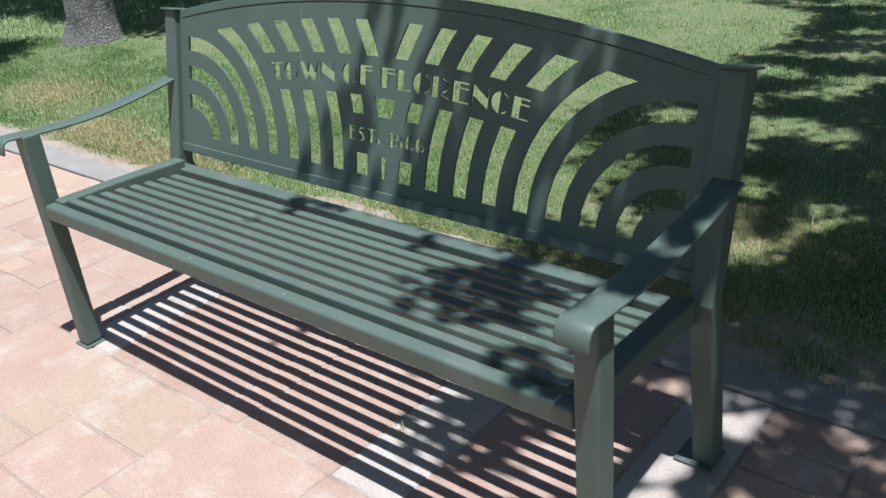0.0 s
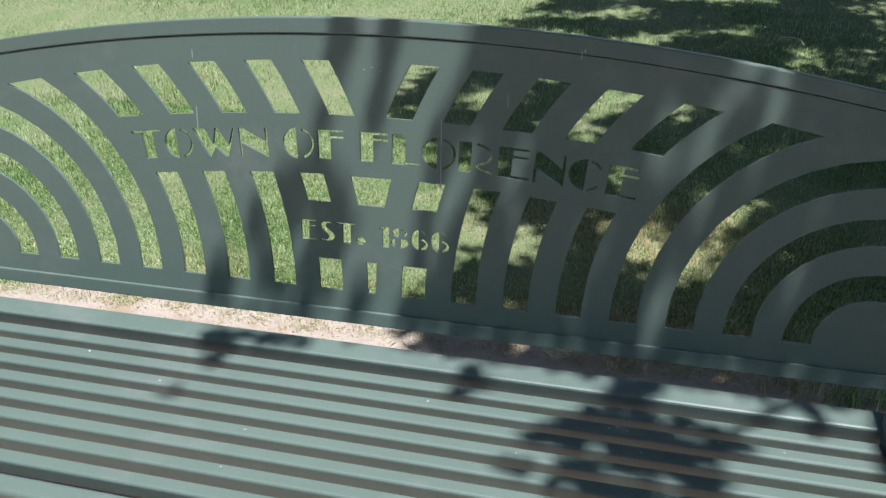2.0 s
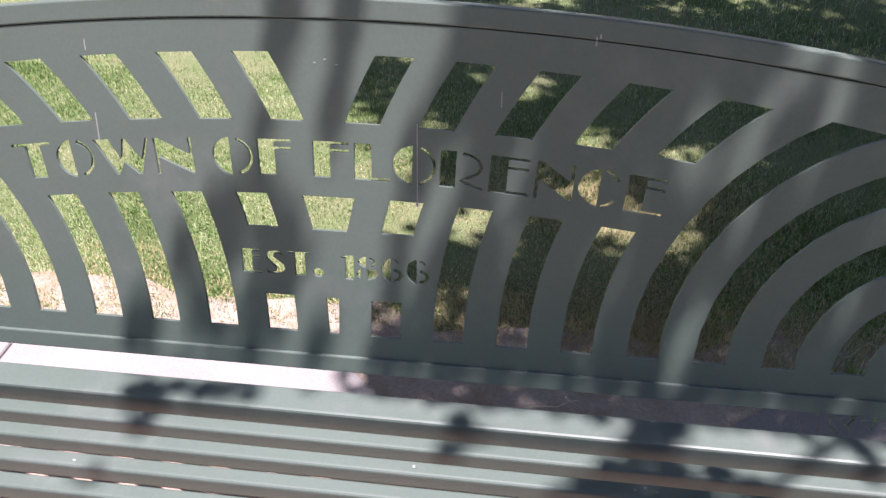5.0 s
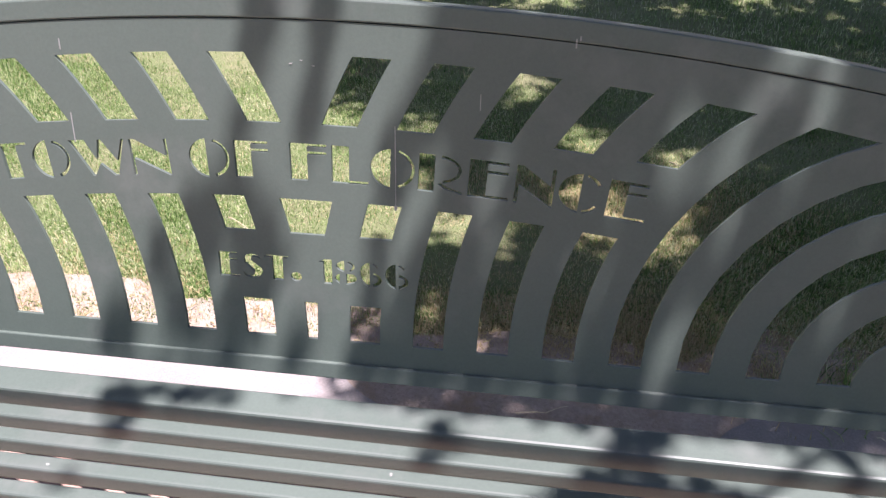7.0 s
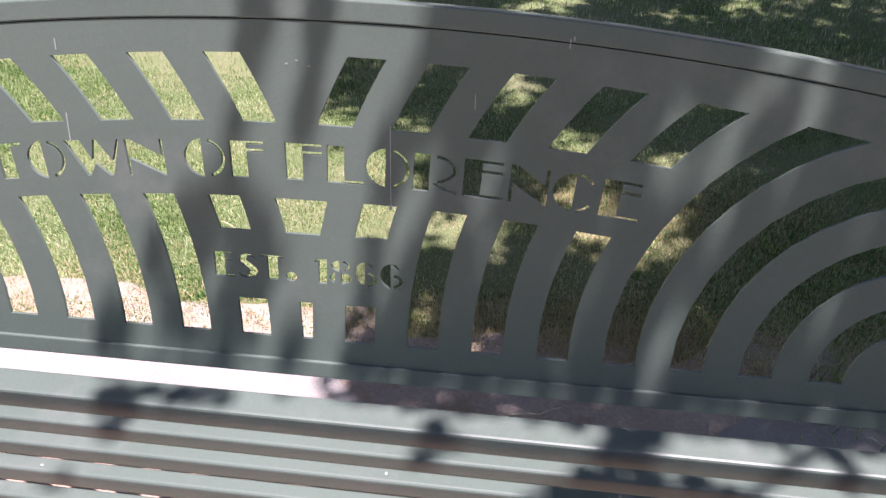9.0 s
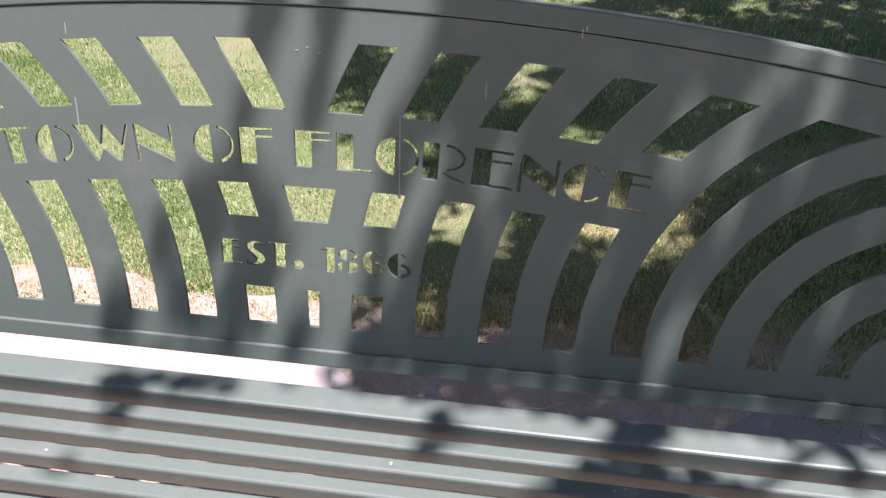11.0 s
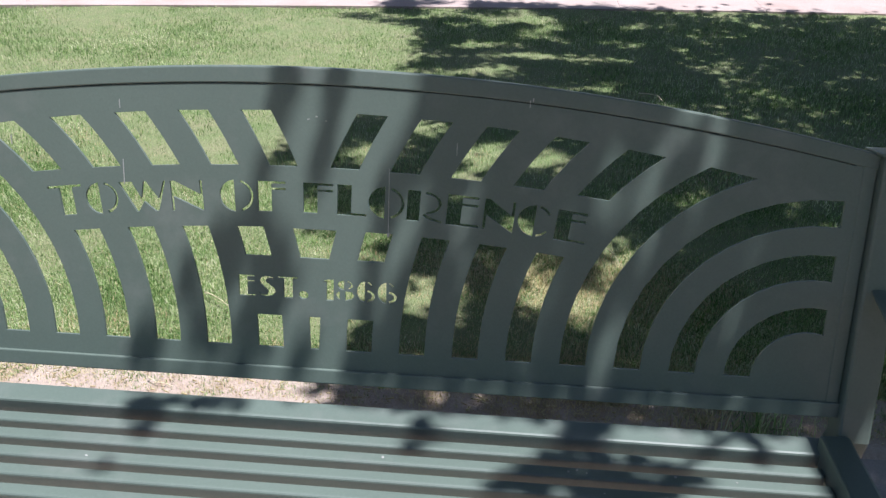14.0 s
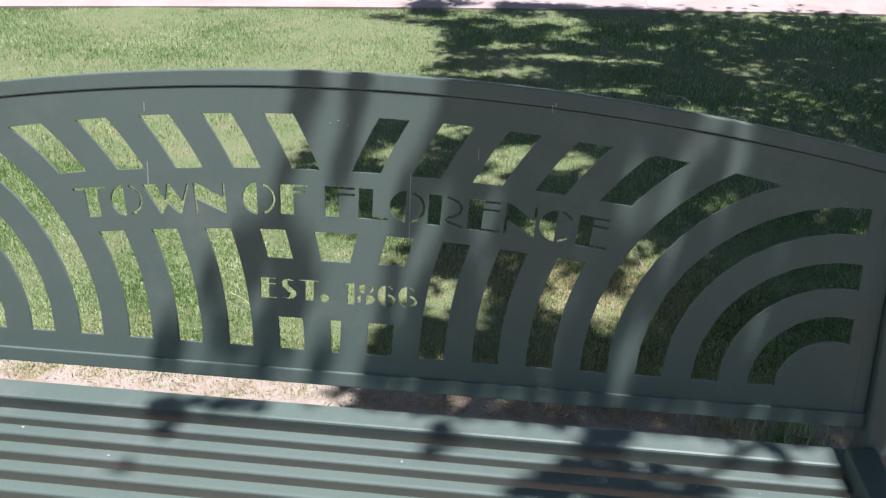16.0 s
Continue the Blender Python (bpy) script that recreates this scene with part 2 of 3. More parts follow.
def angle_at(r, curve):
    """The angle at which a band's edge meets a curve z(x), or the panel's side margin."""
    lo, hi = 0.0, math.pi / 2
    if curve is None:
        return math.acos(-(MARGIN - CORNER) / r)
    for _ in range(40):
        mid = (lo + hi) / 2
        x, z = on_band(r, mid)
        lo, hi = (mid, hi) if z < curve(x) else (lo, mid)
    return lo


def slot(k, low, high):
    ri, ro = band(k, "in"), band(k, "out")
    start = (lambda r: 0.0) if low is None else (lambda r: angle_at(r, low))
    a0, a1, b0, b1 = start(ro), angle_at(ro, high), start(ri), angle_at(ri, high)
    n = 10
    return [on_band(ro, a0 + (a1 - a0) * i / n) for i in range(n + 1)] + [on_band(ri, b1 + (b0 - b1) * i / n) for i in range(n + 1)]


def slot_top(x):
    return 4.56 - 0.0137 * x * x


def word_top(x):
    return 3.55 - 0.0125 * x * x


def word_foot(x):
    return 2.40 - 0.0135 * x * x


def rim_top(x):
    return 5.33 - 0.0114 * x * x


def rim_foot(x):
    return 5.035 - 0.0112 * x * x


YEAR_TOP, YEAR_FOOT = 1.82, 0.66
holes = []
for k in range(1, 10):
    pieces = []
    if k <= 3:
        pieces.append(slot(k, None, None))
    elif k == 4:
        pieces.append(slot(k, None, slot_top))
    else:
        pieces.append(slot(k, word_top, slot_top))
        if k <= 7:
            pieces.append(slot(k, None, word_foot))
        elif k == 8:
            pieces.append(slot(k, None, lambda x: YEAR_FOOT))
            pieces.append(slot(k, lambda x: YEAR_TOP, word_foot))
    for h in pieces:
        holes += [h, [(-x, z) for x, z in h][::-1]]
ri = band(9, "in")
x0, x1 = CORNER - ri, CORNER - math.sqrt(ri * ri - YEAR_FOOT ** 2)
holes.append([(-x0, 0), (x0, 0), (x1, YEAR_FOOT), (-x1, YEAR_FOOT)])
x0, x1 = (CORNER - math.sqrt(ri * ri - h * h) for h in (YEAR_TOP, 2.385))
holes.append([(-x0, YEAR_TOP), (x0, YEAR_TOP), (x1, 2.385), (-x1, 2.385)])


groove = [-9.35 + 18.7 * i / 40 for i in range(41)]
holes.append([(x, rim_foot(x) - 0.016) for x in groove] + [(x, rim_foot(x) + 0.012) for x in groove[::-1]])


# letters of the cut-out words: heavy on one side, hairline on the other
def ring(cx, cz, rx, rz, a0, a1, t, n=10):
    aa = [radians(a0 + (a1 - a0) * i / n) for i in range(n + 1)]
    return [(cx + rx * math.cos(a), cz + rz * math.sin(a)) for a in aa] + [(cx + (rx - t) * math.cos(a), cz + (rz - t) * math.sin(a)) for a in reversed(aa)]


def half(cx, cz, rx, rz, cut, n=12):
    """The left part of an ellipse, as far as x = cx - cut."""
    a0 = math.degrees(math.acos(-cut / rx))
    return [(cx + rx * math.cos(radians(a0 + (360 - 2 * a0) * i / n)), cz + rz * math.sin(radians(a0 + (360 - 2 * a0) * i / n))) for i in range(n + 1)]


def letter(c, w, h, thick, t):
    if c == "T":
        s = (w - thick) * 0.55
        return [[(s, 0), (s + thick, 0), (s + thick, h - t), (w, h - t), (w, h), (0, h), (0, h - t), (s, h - t)]]
    if c == "O":
        return [half(w / 2, h / 2, w / 2, h / 2 + 0.02, 0.03), ring(w / 2, h / 2, w / 2, h / 2 + 0.02, -74, 74, t)]
    if c == "C":
        return [half(w * 0.55, h / 2, w * 0.55, h / 2 + 0.01, 0.02), ring(w * 0.55, h / 2, w * 0.5, h / 2 + 0.01, 32, 82, t, 6), ring(w * 0.55, h / 2, w * 0.5, h / 2 + 0.01, -82, -38, t, 6)]
    if c == "W":
        return [[(0, h), (w * 0.29, h), (w * 0.45, h * 0.46), (w * 0.53, h), (w * 0.59, h), (w * 0.82, h * 0.42), (w * 0.955, h), (w, h), (w * 0.79, 0), (w * 0.72, 0), (w * 0.50, h * 0.33), (w * 0.37, 0), (w * 0.32, 0)]]
    if c == "N":
        return [[(0, h), (0.09, h), (w - t, h * 0.55), (w - t, h), (w, h), (w, 0), (w - 0.03, 0), (t, h * 0.47), (t, 0), (0, 0)]]
    if c == "F":
        return [[(0, 0), (thick, 0), (thick, h * 0.71), (w, h * 0.71), (w, h * 0.71 + t), (thick, h * 0.71 + t), (thick, h - t), (w, h - t), (w, h), (0, h)]]
    if c == "E":
        return [[(0, 0), (w, 0), (w, t), (thick, t), (thick, h * 0.66), (w * 0.94, h * 0.66), (w * 0.94, h * 0.66 + t), (thick, h * 0.66 + t), (thick, h - t), (w * 0.94, h - t), (w * 0.94, h), (0, h)]]
    if c == "L":
        return [[(0, 0), (w, 0), (w, t), (thick, t), (thick, h), (0, h)]]
    if c == "R":
        s = thick * 0.9
        bowl = ring(s + 0.06, h * 0.62, w - s - 0.08, h * 0.38, -78, 84, t)
        return [[(0, 0), (s, 0), (s, h), (0, h)], bowl, [(s + 0.05, h * 0.22), (s + 0.15, h * 0.10), (w, 0), (w, t * 0.8), (s + 0.19, h * 0.17), (s + 0.09, h * 0.27)]]
    if c == "S":
        return [[(w * 0.95, h * 0.80), (w * 0.80, h * 0.95), (w * 0.50, h), (w * 0.20, h * 0.94), (w * 0.06, h * 0.76), (w * 0.10, h * 0.60), (w * 0.55, h * 0.28), (w * 0.50, h * 0.12), (w * 0.25, h * 0.09), (0, h * 0.24), (w * 0.12, h * 0.05), (w * 0.45, 0), (w * 0.80, h * 0.07), (w, h * 0.27), (w * 0.93, h * 0.44), (w * 0.42, h * 0.75), (w * 0.48, h * 0.88), (w * 0.72, h * 0.88)]]
    if c == ".":
        return [[(w / 2 + w / 2 * math.cos(a * math.pi / 6), w * 0.45 + w * 0.45 * math.sin(a * math.pi / 6)) for a in range(12)]]
    if c == "1":
        return [[(w * 0.38, 0), (w, 0), (w, h), (w * 0.5, h), (0, h * 0.88), (w * 0.38, h * 0.86)]]
    if c == "8":
        return [half(w * 0.5, h * 0.76, w * 0.42, h * 0.23, 0.02), ring(w * 0.5, h * 0.76, w * 0.40, h * 0.23, -60, 74, t), half(w * 0.5, h * 0.26, w * 0.5, h * 0.25, 0.10), [(w * 0.5, h * 0.02), (w * 0.88, h * 0.12), (w, h * 0.3), (w * 0.86, h * 0.46), (w * 0.5, h * 0.48)]]
    if c == "6":
        return [half(w * 0.5, h * 0.5, w * 0.5, h * 0.5, 0.015), ring(w * 0.52, h * 0.30, w * 0.48, h * 0.30, -80, 80, t * 1.7), ring(w * 0.52, h * 0.55, w * 0.42, h * 0.45, 38, 80, t, 5)]


def set_word(spans, foot, h, thick, t, bend):
    for c, a, b in spans:
        mid = (a + b) / 2
        turn = math.atan(-2 * bend * mid)
        for shape in letter(c, b - a, h, thick, t):
            out = []
            for u, v in shape:
                du = u - (b - a) / 2
                out.append((mid + du * math.cos(turn) - (v - h / 2) * math.sin(turn), foot - bend * mid * mid + h / 2 + du * math.sin(turn) + (v - h / 2) * math.cos(turn)))
            holes.append(out)


set_word([("T", -4.98, -4.33), ("O", -4.28, -3.66), ("W", -3.63, -2.73), ("N", -2.66, -2.06), ("O", -1.75, -1.12), ("F", -1.04, -0.52), ("F", -0.20, 0.35), ("L", 0.42, 0.96), ("O", 0.99, 1.64), ("R", 1.69, 2.33), ("E", 2.41, 3.00), ("N", 3.07, 3.62), ("C", 3.68, 4.27), ("E", 4.36, 4.92)], 2.69, 0.57, 0.26, 0.05, 0.0132)
set_word([("E", -1.44, -1.12), ("S", -1.06, -0.74), ("T", -0.70, -0.32), (".", -0.30, -0.12), ("1", 0.14, 0.36), ("8", 0.40, 0.75), ("6", 0.79, 1.13), ("6", 1.18, 1.54)], 1.01, 0.42, 0.17, 0.035, 0.0)


def back_panel():
    """A steel sheet with every slot and letter cut through it."""
    rim = [(-9.5, -0.55), (9.5, -0.55)] + [(9.5 - 19 * i / 48, rim_top(9.5 - 19 * i / 48) - 0.12) for i in range(49)]
    points, edges = [], []
    for loop in [rim] + holes:
        first = len(points)
        points += [Vector(q) for q in loop]
        edges += [(first + i, first + (i + 1) % len(loop)) for i in range(len(loop))]
    flat, _, tris, *_ = geometry.delaunay_2d_cdt(points, edges, [], 0, 1e-5)
    flat = np.array([tuple(q) for q in flat])
    tris = np.array([t for t in tris if len(t) == 3])
    mid = flat[tris].mean(1)
    crossings = np.zeros(len(mid), int)
    for a, b in edges:
        (ax, az), (bx, bz) = points[a], points[b]
        span = (az > mid[:, 1]) != (bz > mid[:, 1])
        with np.errstate(divide="ignore", invalid="ignore"):
            crossings += span & (mid[:, 0] < ax + (mid[:, 1] - az) * (bx - ax) / (bz - az))
    bm = bmesh.new()
    vs = [bm.verts.new((x * P, 0, z * PZ)) for x, z in flat]
    for t in tris[crossings % 2 == 1]:
        bm.faces.new([vs[i] for i in t])
    bmesh.ops.delete(bm, geom=[v for v in bm.verts if not v.link_faces], context="VERTS")
    made = bmesh.ops.extrude_face_region(bm, geom=bm.faces[:])
    bmesh.ops.translate(bm, vec=(0, 0.005, 0), verts=[g for g in made["geom"] if isinstance(g, bmesh.types.BMVert)])
    bmesh.ops.recalc_face_normals(bm, faces=bm.faces[:])
    bm.transform(BACK)
    return bm


def curved_rail(top, foot, half_width, y0, y1, n=64):
    """A rail that fills between two curves over the panel's width."""
    bm = bmesh.new()
    rings = []
    for i in range(n + 1):
        x = -half_width + 2 * half_width * i / n
        a, b = foot(x) * PZ, top(x) * PZ
        rings.append([bm.verts.new((x * P, y, z)) for y, z in ((y0, a), (y1, a), (y1, b), (y0, b))])
    for a, b in zip(rings, rings[1:]):
        for i in range(4):
            bm.faces.new((a[i], b[i], b[(i + 1) % 4], a[(i + 1) % 4]))
    bm.faces.new(rings[0])
    bm.faces.new(rings[-1][::-1])
    bmesh.ops.recalc_face_normals(bm, faces=bm.faces[:])
    edges = [e for e in bm.edges if len(e.link_faces) == 2 and e.calc_face_angle(0) > 1.0]
    bmesh.ops.bevel(bm, geom=edges, offset=0.002, segments=2, affect="EDGES", profile=0.5)
    bm.transform(BACK)
    return bm


panel = part("back_panel", back_panel(), PAINT, BENCH, "green steel sheet with cut-out bands and words")
part("top_rail", curved_rail(rim_top, rim_foot, 9.74, -0.0018, 0.022), PAINT, BENCH, "arched green steel rail")
part("groove_backing", curved_rail(lambda x: rim_foot(x) + 0.05, lambda x: rim_foot(x) - 0.12, 9.6, 0.0075, 0.012), PAINT, BENCH)
part("bottom_rail", curved_rail(lambda x: -0.385, lambda x: -0.68, 9.74, -0.0045, 0.022), PAINT, BENCH)
for s in (-1, 1):
    part("side_rail", bar((0.020, 0.0235, 0.372), BACK @ pose(s * 0.806, 0.0105, 0.152), 0.002), PAINT, BENCH)


def leg_path(points, size, bevel=0.005):
    """A square tube along points in the yz plane."""
    return sweep(points, size, size, bevel)


for s in (-1, 1):
    x = s * 0.842
    top = BACK @ Vector((x, 0.008, 0.352))
    bend = BACK @ Vector((x, 0.008, -0.09))
    part("rear_leg", leg_path([(x, 0.052, 0.006), (x, bend.y + 0.012, bend.z - 0.04), (x, bend.y, bend.z), tuple(top)], 0.050), PAINT, BENCH, "green steel rear leg and back post")
    part("post_cap", bar((0.066, 0.066, 0.005), BACK @ pose(x, 0.008, 0.3545), 0.0015), PAINT, BENCH)
    part("front_leg", bar((0.046, 0.050, 0.642), pose(s * 0.850, -0.440, 0.327), 0.006, 3), PAINT, BENCH)
    part("foot_plate", bar((0.066, 0.066, 0.004), pose(s * 0.850, -0.440, 0.003), 0.001), PAINT, BENCH)
    part("foot_plate", bar((0.085, 0.085, 0.006), pose(x - s * 0.018, 0.052, 0.004), 0.002), PAINT, BENCH)
    part("seat_side", sweep([(s * 0.812, -0.430, 0.434), (s * 0.812, -0.26, 0.430), (s * 0.812, -0.035, 0.420)], 0.046, 0.050, 0.005), PAINT, BENCH)
    arm = []
    for i in range(17):
        u = i / 16
        y = 0.022 - 0.522 * u
        arm.append((s * 0.860, y, 0.672 - 0.022 * u - 0.022 * math.sin(math.pi * u)))
    arm += [(s * 0.860, -0.511, 0.645), (s * 0.860, -0.517, 0.635), (s * 0.860, -0.519, 0.614)]
    part("armrest", sweep(arm, 0.060, 0.007, 0.0025), PAINT, BENCH, "curved flat steel armrest", True)

part("seat_front_rail", bar((1.652, 0.034, 0.044), pose(0, -0.4465, 0.433), 0.008, 4), PAINT, BENCH)
part("seat_rear_rail", bar((1.66, 0.044, 0.040), pose(0, -0.034, 0.402), 0.004), PAINT, BENCH)
for k in range(8):
    y, z = -0.426 + 0.0453 * (k + 0.5), 0.458 - 0.0062 * k
    part("seat_slat", bar((1.575, 0.0240, 0.026), pose(0, y, z - 0.013, -3), 0.0045, 3), PAINT, BENCH)


# ---- trees ----
def tree(name, foot, girth, height, lean, shade, leaves, seed, label, twigs=()):
    """A tapered trunk with limbs; shade(rng) gives, for each twig, a place on the ground where its shade falls and a height."""
    rng = np.random.default_rng(seed)
    ob = tagged(new(name), label, "tree")
    ob.location = foot
    base = Vector(foot)
    clumps = [shade(rng) for _ in range(leaves)] + list(twigs)
    sun_slope = np.array([SUN.x / SUN.z, SUN.y / SUN.z])
    centres = np.array([(gx + sun_slope[0] * h, gy + sun_slope[1] * h, h) for gx, gy, h, _ in clumps])
    sizes = np.array([q[3] for q in clumps])

    bm = bmesh.new()

    def tube(points, radii, sides=10, rough=0.0):
        last = None
        for i, (p, r) in enumerate(zip(points, radii)):
            a, b = points[max(i - 1, 0)], points[min(i + 1, len(points) - 1)]
            q = (Vector(b) - Vector(a)).to_track_quat("Z", "Y")
            ring_v = []
            for s in range(sides):
                ang = 2 * math.pi * s / sides
                rr = r * (1 + rough * noise.noise((math.cos(ang) * 2.2, math.sin(ang) * 2.2, i * 0.5 + seed)))
                ring_v.append(bm.verts.new(Vector(p) + q @ Vector((rr * math.cos(ang), rr * math.sin(ang), 0))))
            if last:
                for s in range(sides):
                    bm.faces.new((last[s], last[(s + 1) % sides], ring_v[(s + 1) % sides], ring_v[s]))
            last = ring_v
        bm.faces.new(last)

    fork = Vector((lean[0], lean[1], height))
    stem, radii = [], []
    for i in range(25):
        u = i / 24
        stem.append(fork * u + Vector((0.04 * math.sin(5 * u), 0.03 * math.sin(4 * u + 1), 0)) + Vector((0, 0, -0.06 * (1 - u))))
        radii.append(girth * (1 - 0.4 * u + 0.22 * math.exp(-9 * u) + 0.35 * math.exp(-40 * u)))
    tube(stem, radii, 40, 0.16)
    targets = centres[rng.choice(len(centres), 12, replace=False)]
    for c in targets:
        end = Vector(c) - base
        mid = fork.lerp(end, 0.5) + Vector((0, 0, 0.25))
        pts = [fork.lerp(mid, u) for u in (-0.05, 0.35, 0.7, 1.0)] + [mid.lerp(end, u) for u in (0.5, 1.0)]
        tube(pts, [girth * g for g in (0.5, 0.32, 0.24, 0.17, 0.1, 0.04)], 8, 0.1)
    trunk = part("trunk", bm, BARK, ob, smooth=True)

    per = 44
    n = len(centres) * per
    c = np.repeat(centres, per, 0) + rng.normal(0, 1, (n, 3)) * np.array([0.085, 0.085, 0.10]) * np.repeat(sizes, per)[:, None] - np.array(foot)
    d = rng.normal(0, 1, (n, 3)) * np.array([1, 1, 0.55])
    d /= np.linalg.norm(d, axis=1, keepdims=True)
    side = np.cross(d, rng.normal(0, 1, (n, 3)) * 0.5 + np.array([0, 0, 1.0]))
    side /= np.linalg.norm(side, axis=1, keepdims=True)
    length = rng.uniform(0.05, 0.095, (n, 1)) * np.sqrt(np.repeat(sizes, per))[:, None]
    verts = np.stack([c, c + d * length * 0.5 + side * length * 0.3, c + d * length, c + d * length * 0.5 - side * length * 0.3], 1).reshape(-1, 3)
    crown = soup("crown", verts, [np.arange(n * 4).reshape(n, 4)], LEAF)
    crown.parent = ob
    return ob


# where the crown of the near tree lets the sun through to the bench, and where its twigs shade it: x0, x1, y0, y1 on the ground
GAPS = [
    (-0.105, -0.052, 0.04, 0.185), (-0.036, 0.004, 0.06, 0.16), (0.222, 0.244, 0.03, 0.145), (0.262, 0.302, 0.13, 0.165),
    (0.288, 0.350, 0.15, 0.18), (0.330, 0.430, 0.165, 0.215), (0.338, 0.366, 0.055, 0.14), (0.499, 0.515, 0.06, 0.135), (0.072, 0.094, 0.10, 0.16),
]
TWIGS = [
    (-0.41, -0.11, 0.045, 0.085), (-0.37, -0.11, 0.085, 0.122), (-0.250, -0.228, 0.12, 0.215), (-0.172, -0.152, 0.14, 0.215), (-0.366, -0.354, 0.12, 0.18),
    (-0.41, -0.17, 0.004, 0.03), (-0.40, -0.31, -0.018, 0.004), (-0.355, -0.318, -0.075, -0.018), (-0.328, -0.296, -0.12, -0.075),
    (0.068, 0.122, -0.03, 0.035), (0.070, 0.095, -0.07, -0.03), (0.305, 0.388, -0.03, 0.04), (0.590, 0.630, -0.02, 0.04),
    (0.255, 0.440, -0.075, -0.03), (0.265, 0.495, -0.13, -0.075), (0.52, 0.57, -0.37, -0.33), (0.60, 0.70, -0.40, -0.34), (-0.055, -0.020, -0.272, -0.252), (-0.380, -0.358, -0.153, -0.137),
]


def bench_shade():
    """Small clumps of leaves over the bench, wherever its back or seat lies in shade."""
    rng = np.random.default_rng(21)
    out = []
    for x in np.arange(-0.46, 0.92, 0.019):
        for y in np.arange(-0.42, 0.222, 0.019):
            gx, gy = x + rng.normal(0, 0.006), y + rng.normal(0, 0.006)
            rough = 0.010 + 0.012 * noise.noise((gx * 30, gy * 30, 1))
            inside = lambda b: b[0] + min(rough, (b[1] - b[0]) / 5) <= gx <= b[1] - min(rough, (b[1] - b[0]) / 5) and b[2] + rough * 0.6 <= gy <= b[3] - rough * 0.6
            dark = any(inside(b) for b in TWIGS[2:]) or rng.random() < 0.6 and any(inside(b) for b in TWIGS[:2])
            dark |= gy > 0.04 and gx > -0.055 + 0.02 * (gy > 0.185)
            dark |= math.hypot((gx - 0.36) / 0.15, (gy + 0.17) / 0.12) < 1.0 + 0.8 * noise.noise((gx * 13, gy * 13, 3)) and noise.noise((gx * 24, gy * 30, 8)) > -0.1
            dark |= gx > 0.69 and gy > -0.30 and noise.noise((gx * 12, gy * 12, 6)) > 0.03
            dark |= gx > 0.52 and -0.33 < gy < -0.2 and noise.noise((gx * 13, gy * 13, 9)) > 0.12
            dark &= rng.random() < (0.04 if gx < 0.1 else 0.10) or not any(b[0] - 0.003 <= gx <= b[1] + 0.003 and b[2] <= gy <= b[3] for b in GAPS)
            if dark and math.hypot((gx - 0.84) / 0.10, (gy - 0.22) / 0.08) > 1:
                out.append((gx, gy, rng.uniform(2.9, 3.8), 0.06))
    return out


# larger gaps over the lawn: x, y and half widths on the ground
CLEARINGS = [
    (-0.08, 2.47, 0.18, 0.15), (0.20, 2.26, 0.17, 0.17), (0.10, 1.96, 0.14, 0.14), (0.44, 2.15, 0.18, 0.14), (0.36, 1.52, 0.12, 0.14),
    (0.06, 1.06, 0.18, 0.18), (0.41, 1.23, 0.15, 0.15), (0.53, 1.09, 0.15, 0.17), (0.66, 1.37, 0.12, 0.14), (0.97, 1.87, 0.11, 0.11),
    (-0.30, 2.15, 0.15, 0.15), (0.22, 2.70, 0.10, 0.09), (-0.60, 2.46, 0.13, 0.13),
]


def lawn_shade():
    """Clumps over the lawn behind the bench and the paving beside it, thinning out towards the edge of the shade."""
    rng = np.random.default_rng(31)
    out = []
    for x0, x1, step, size in ((-1.0, 1.2, 0.066, 0.55), (1.2, 3.6, 0.13, 1.2)):
        for x in np.arange(x0, x1, step):
            for y in np.arange(-0.42, 5.0, step):
                gx, gy = x + rng.normal(0, 0.35 * step), y + rng.normal(0, 0.35 * step)
                if gx < 0.92 and gy < 0.26 or math.hypot((gx - 0.84) / 0.09, (gy - 0.22) / 0.08) < 1:
                    continue
                edge = np.interp(gy, (0.5, 1.0, 1.4, 1.7, 2.1, 2.5, 3.3, 4.0, 4.3, 4.6), (-0.13, -0.15, -0.28, -0.46, -0.70, -0.62, -0.38, -0.32, -0.6, -0.8)) + 0.10 * noise.noise((gy * 2.6, 3, 0))
                inside = min((gx - edge) / (0.08 if gy < 0.7 else 0.3), 1.0)
                if inside <= 0 or rng.random() > 0.25 + 0.75 * inside:
                    continue
                if any(math.hypot((gx - cx) / rx, (gy - cy) / ry) < 1 + 0.6 * noise.noise((gx * 9, gy * 9, 2)) for cx, cy, rx, ry in CLEARINGS):
                    continue
                far = gy > 2.6
                thin = -0.25 if gy < 0.32 else -0.9 if gy < 0.55 else 0.06 if far and gx < 0.4 else -0.16 if far else -0.30 if gx < 0.3 else -0.75
                if noise.noise((gx * 3.2, gy * (5.5 if far else 3.4), 4)) < thin:
                    continue
                out.append((gx, gy, rng.uniform(3.3, 5.2), size if gy > 0.7 else 0.45))
    return out


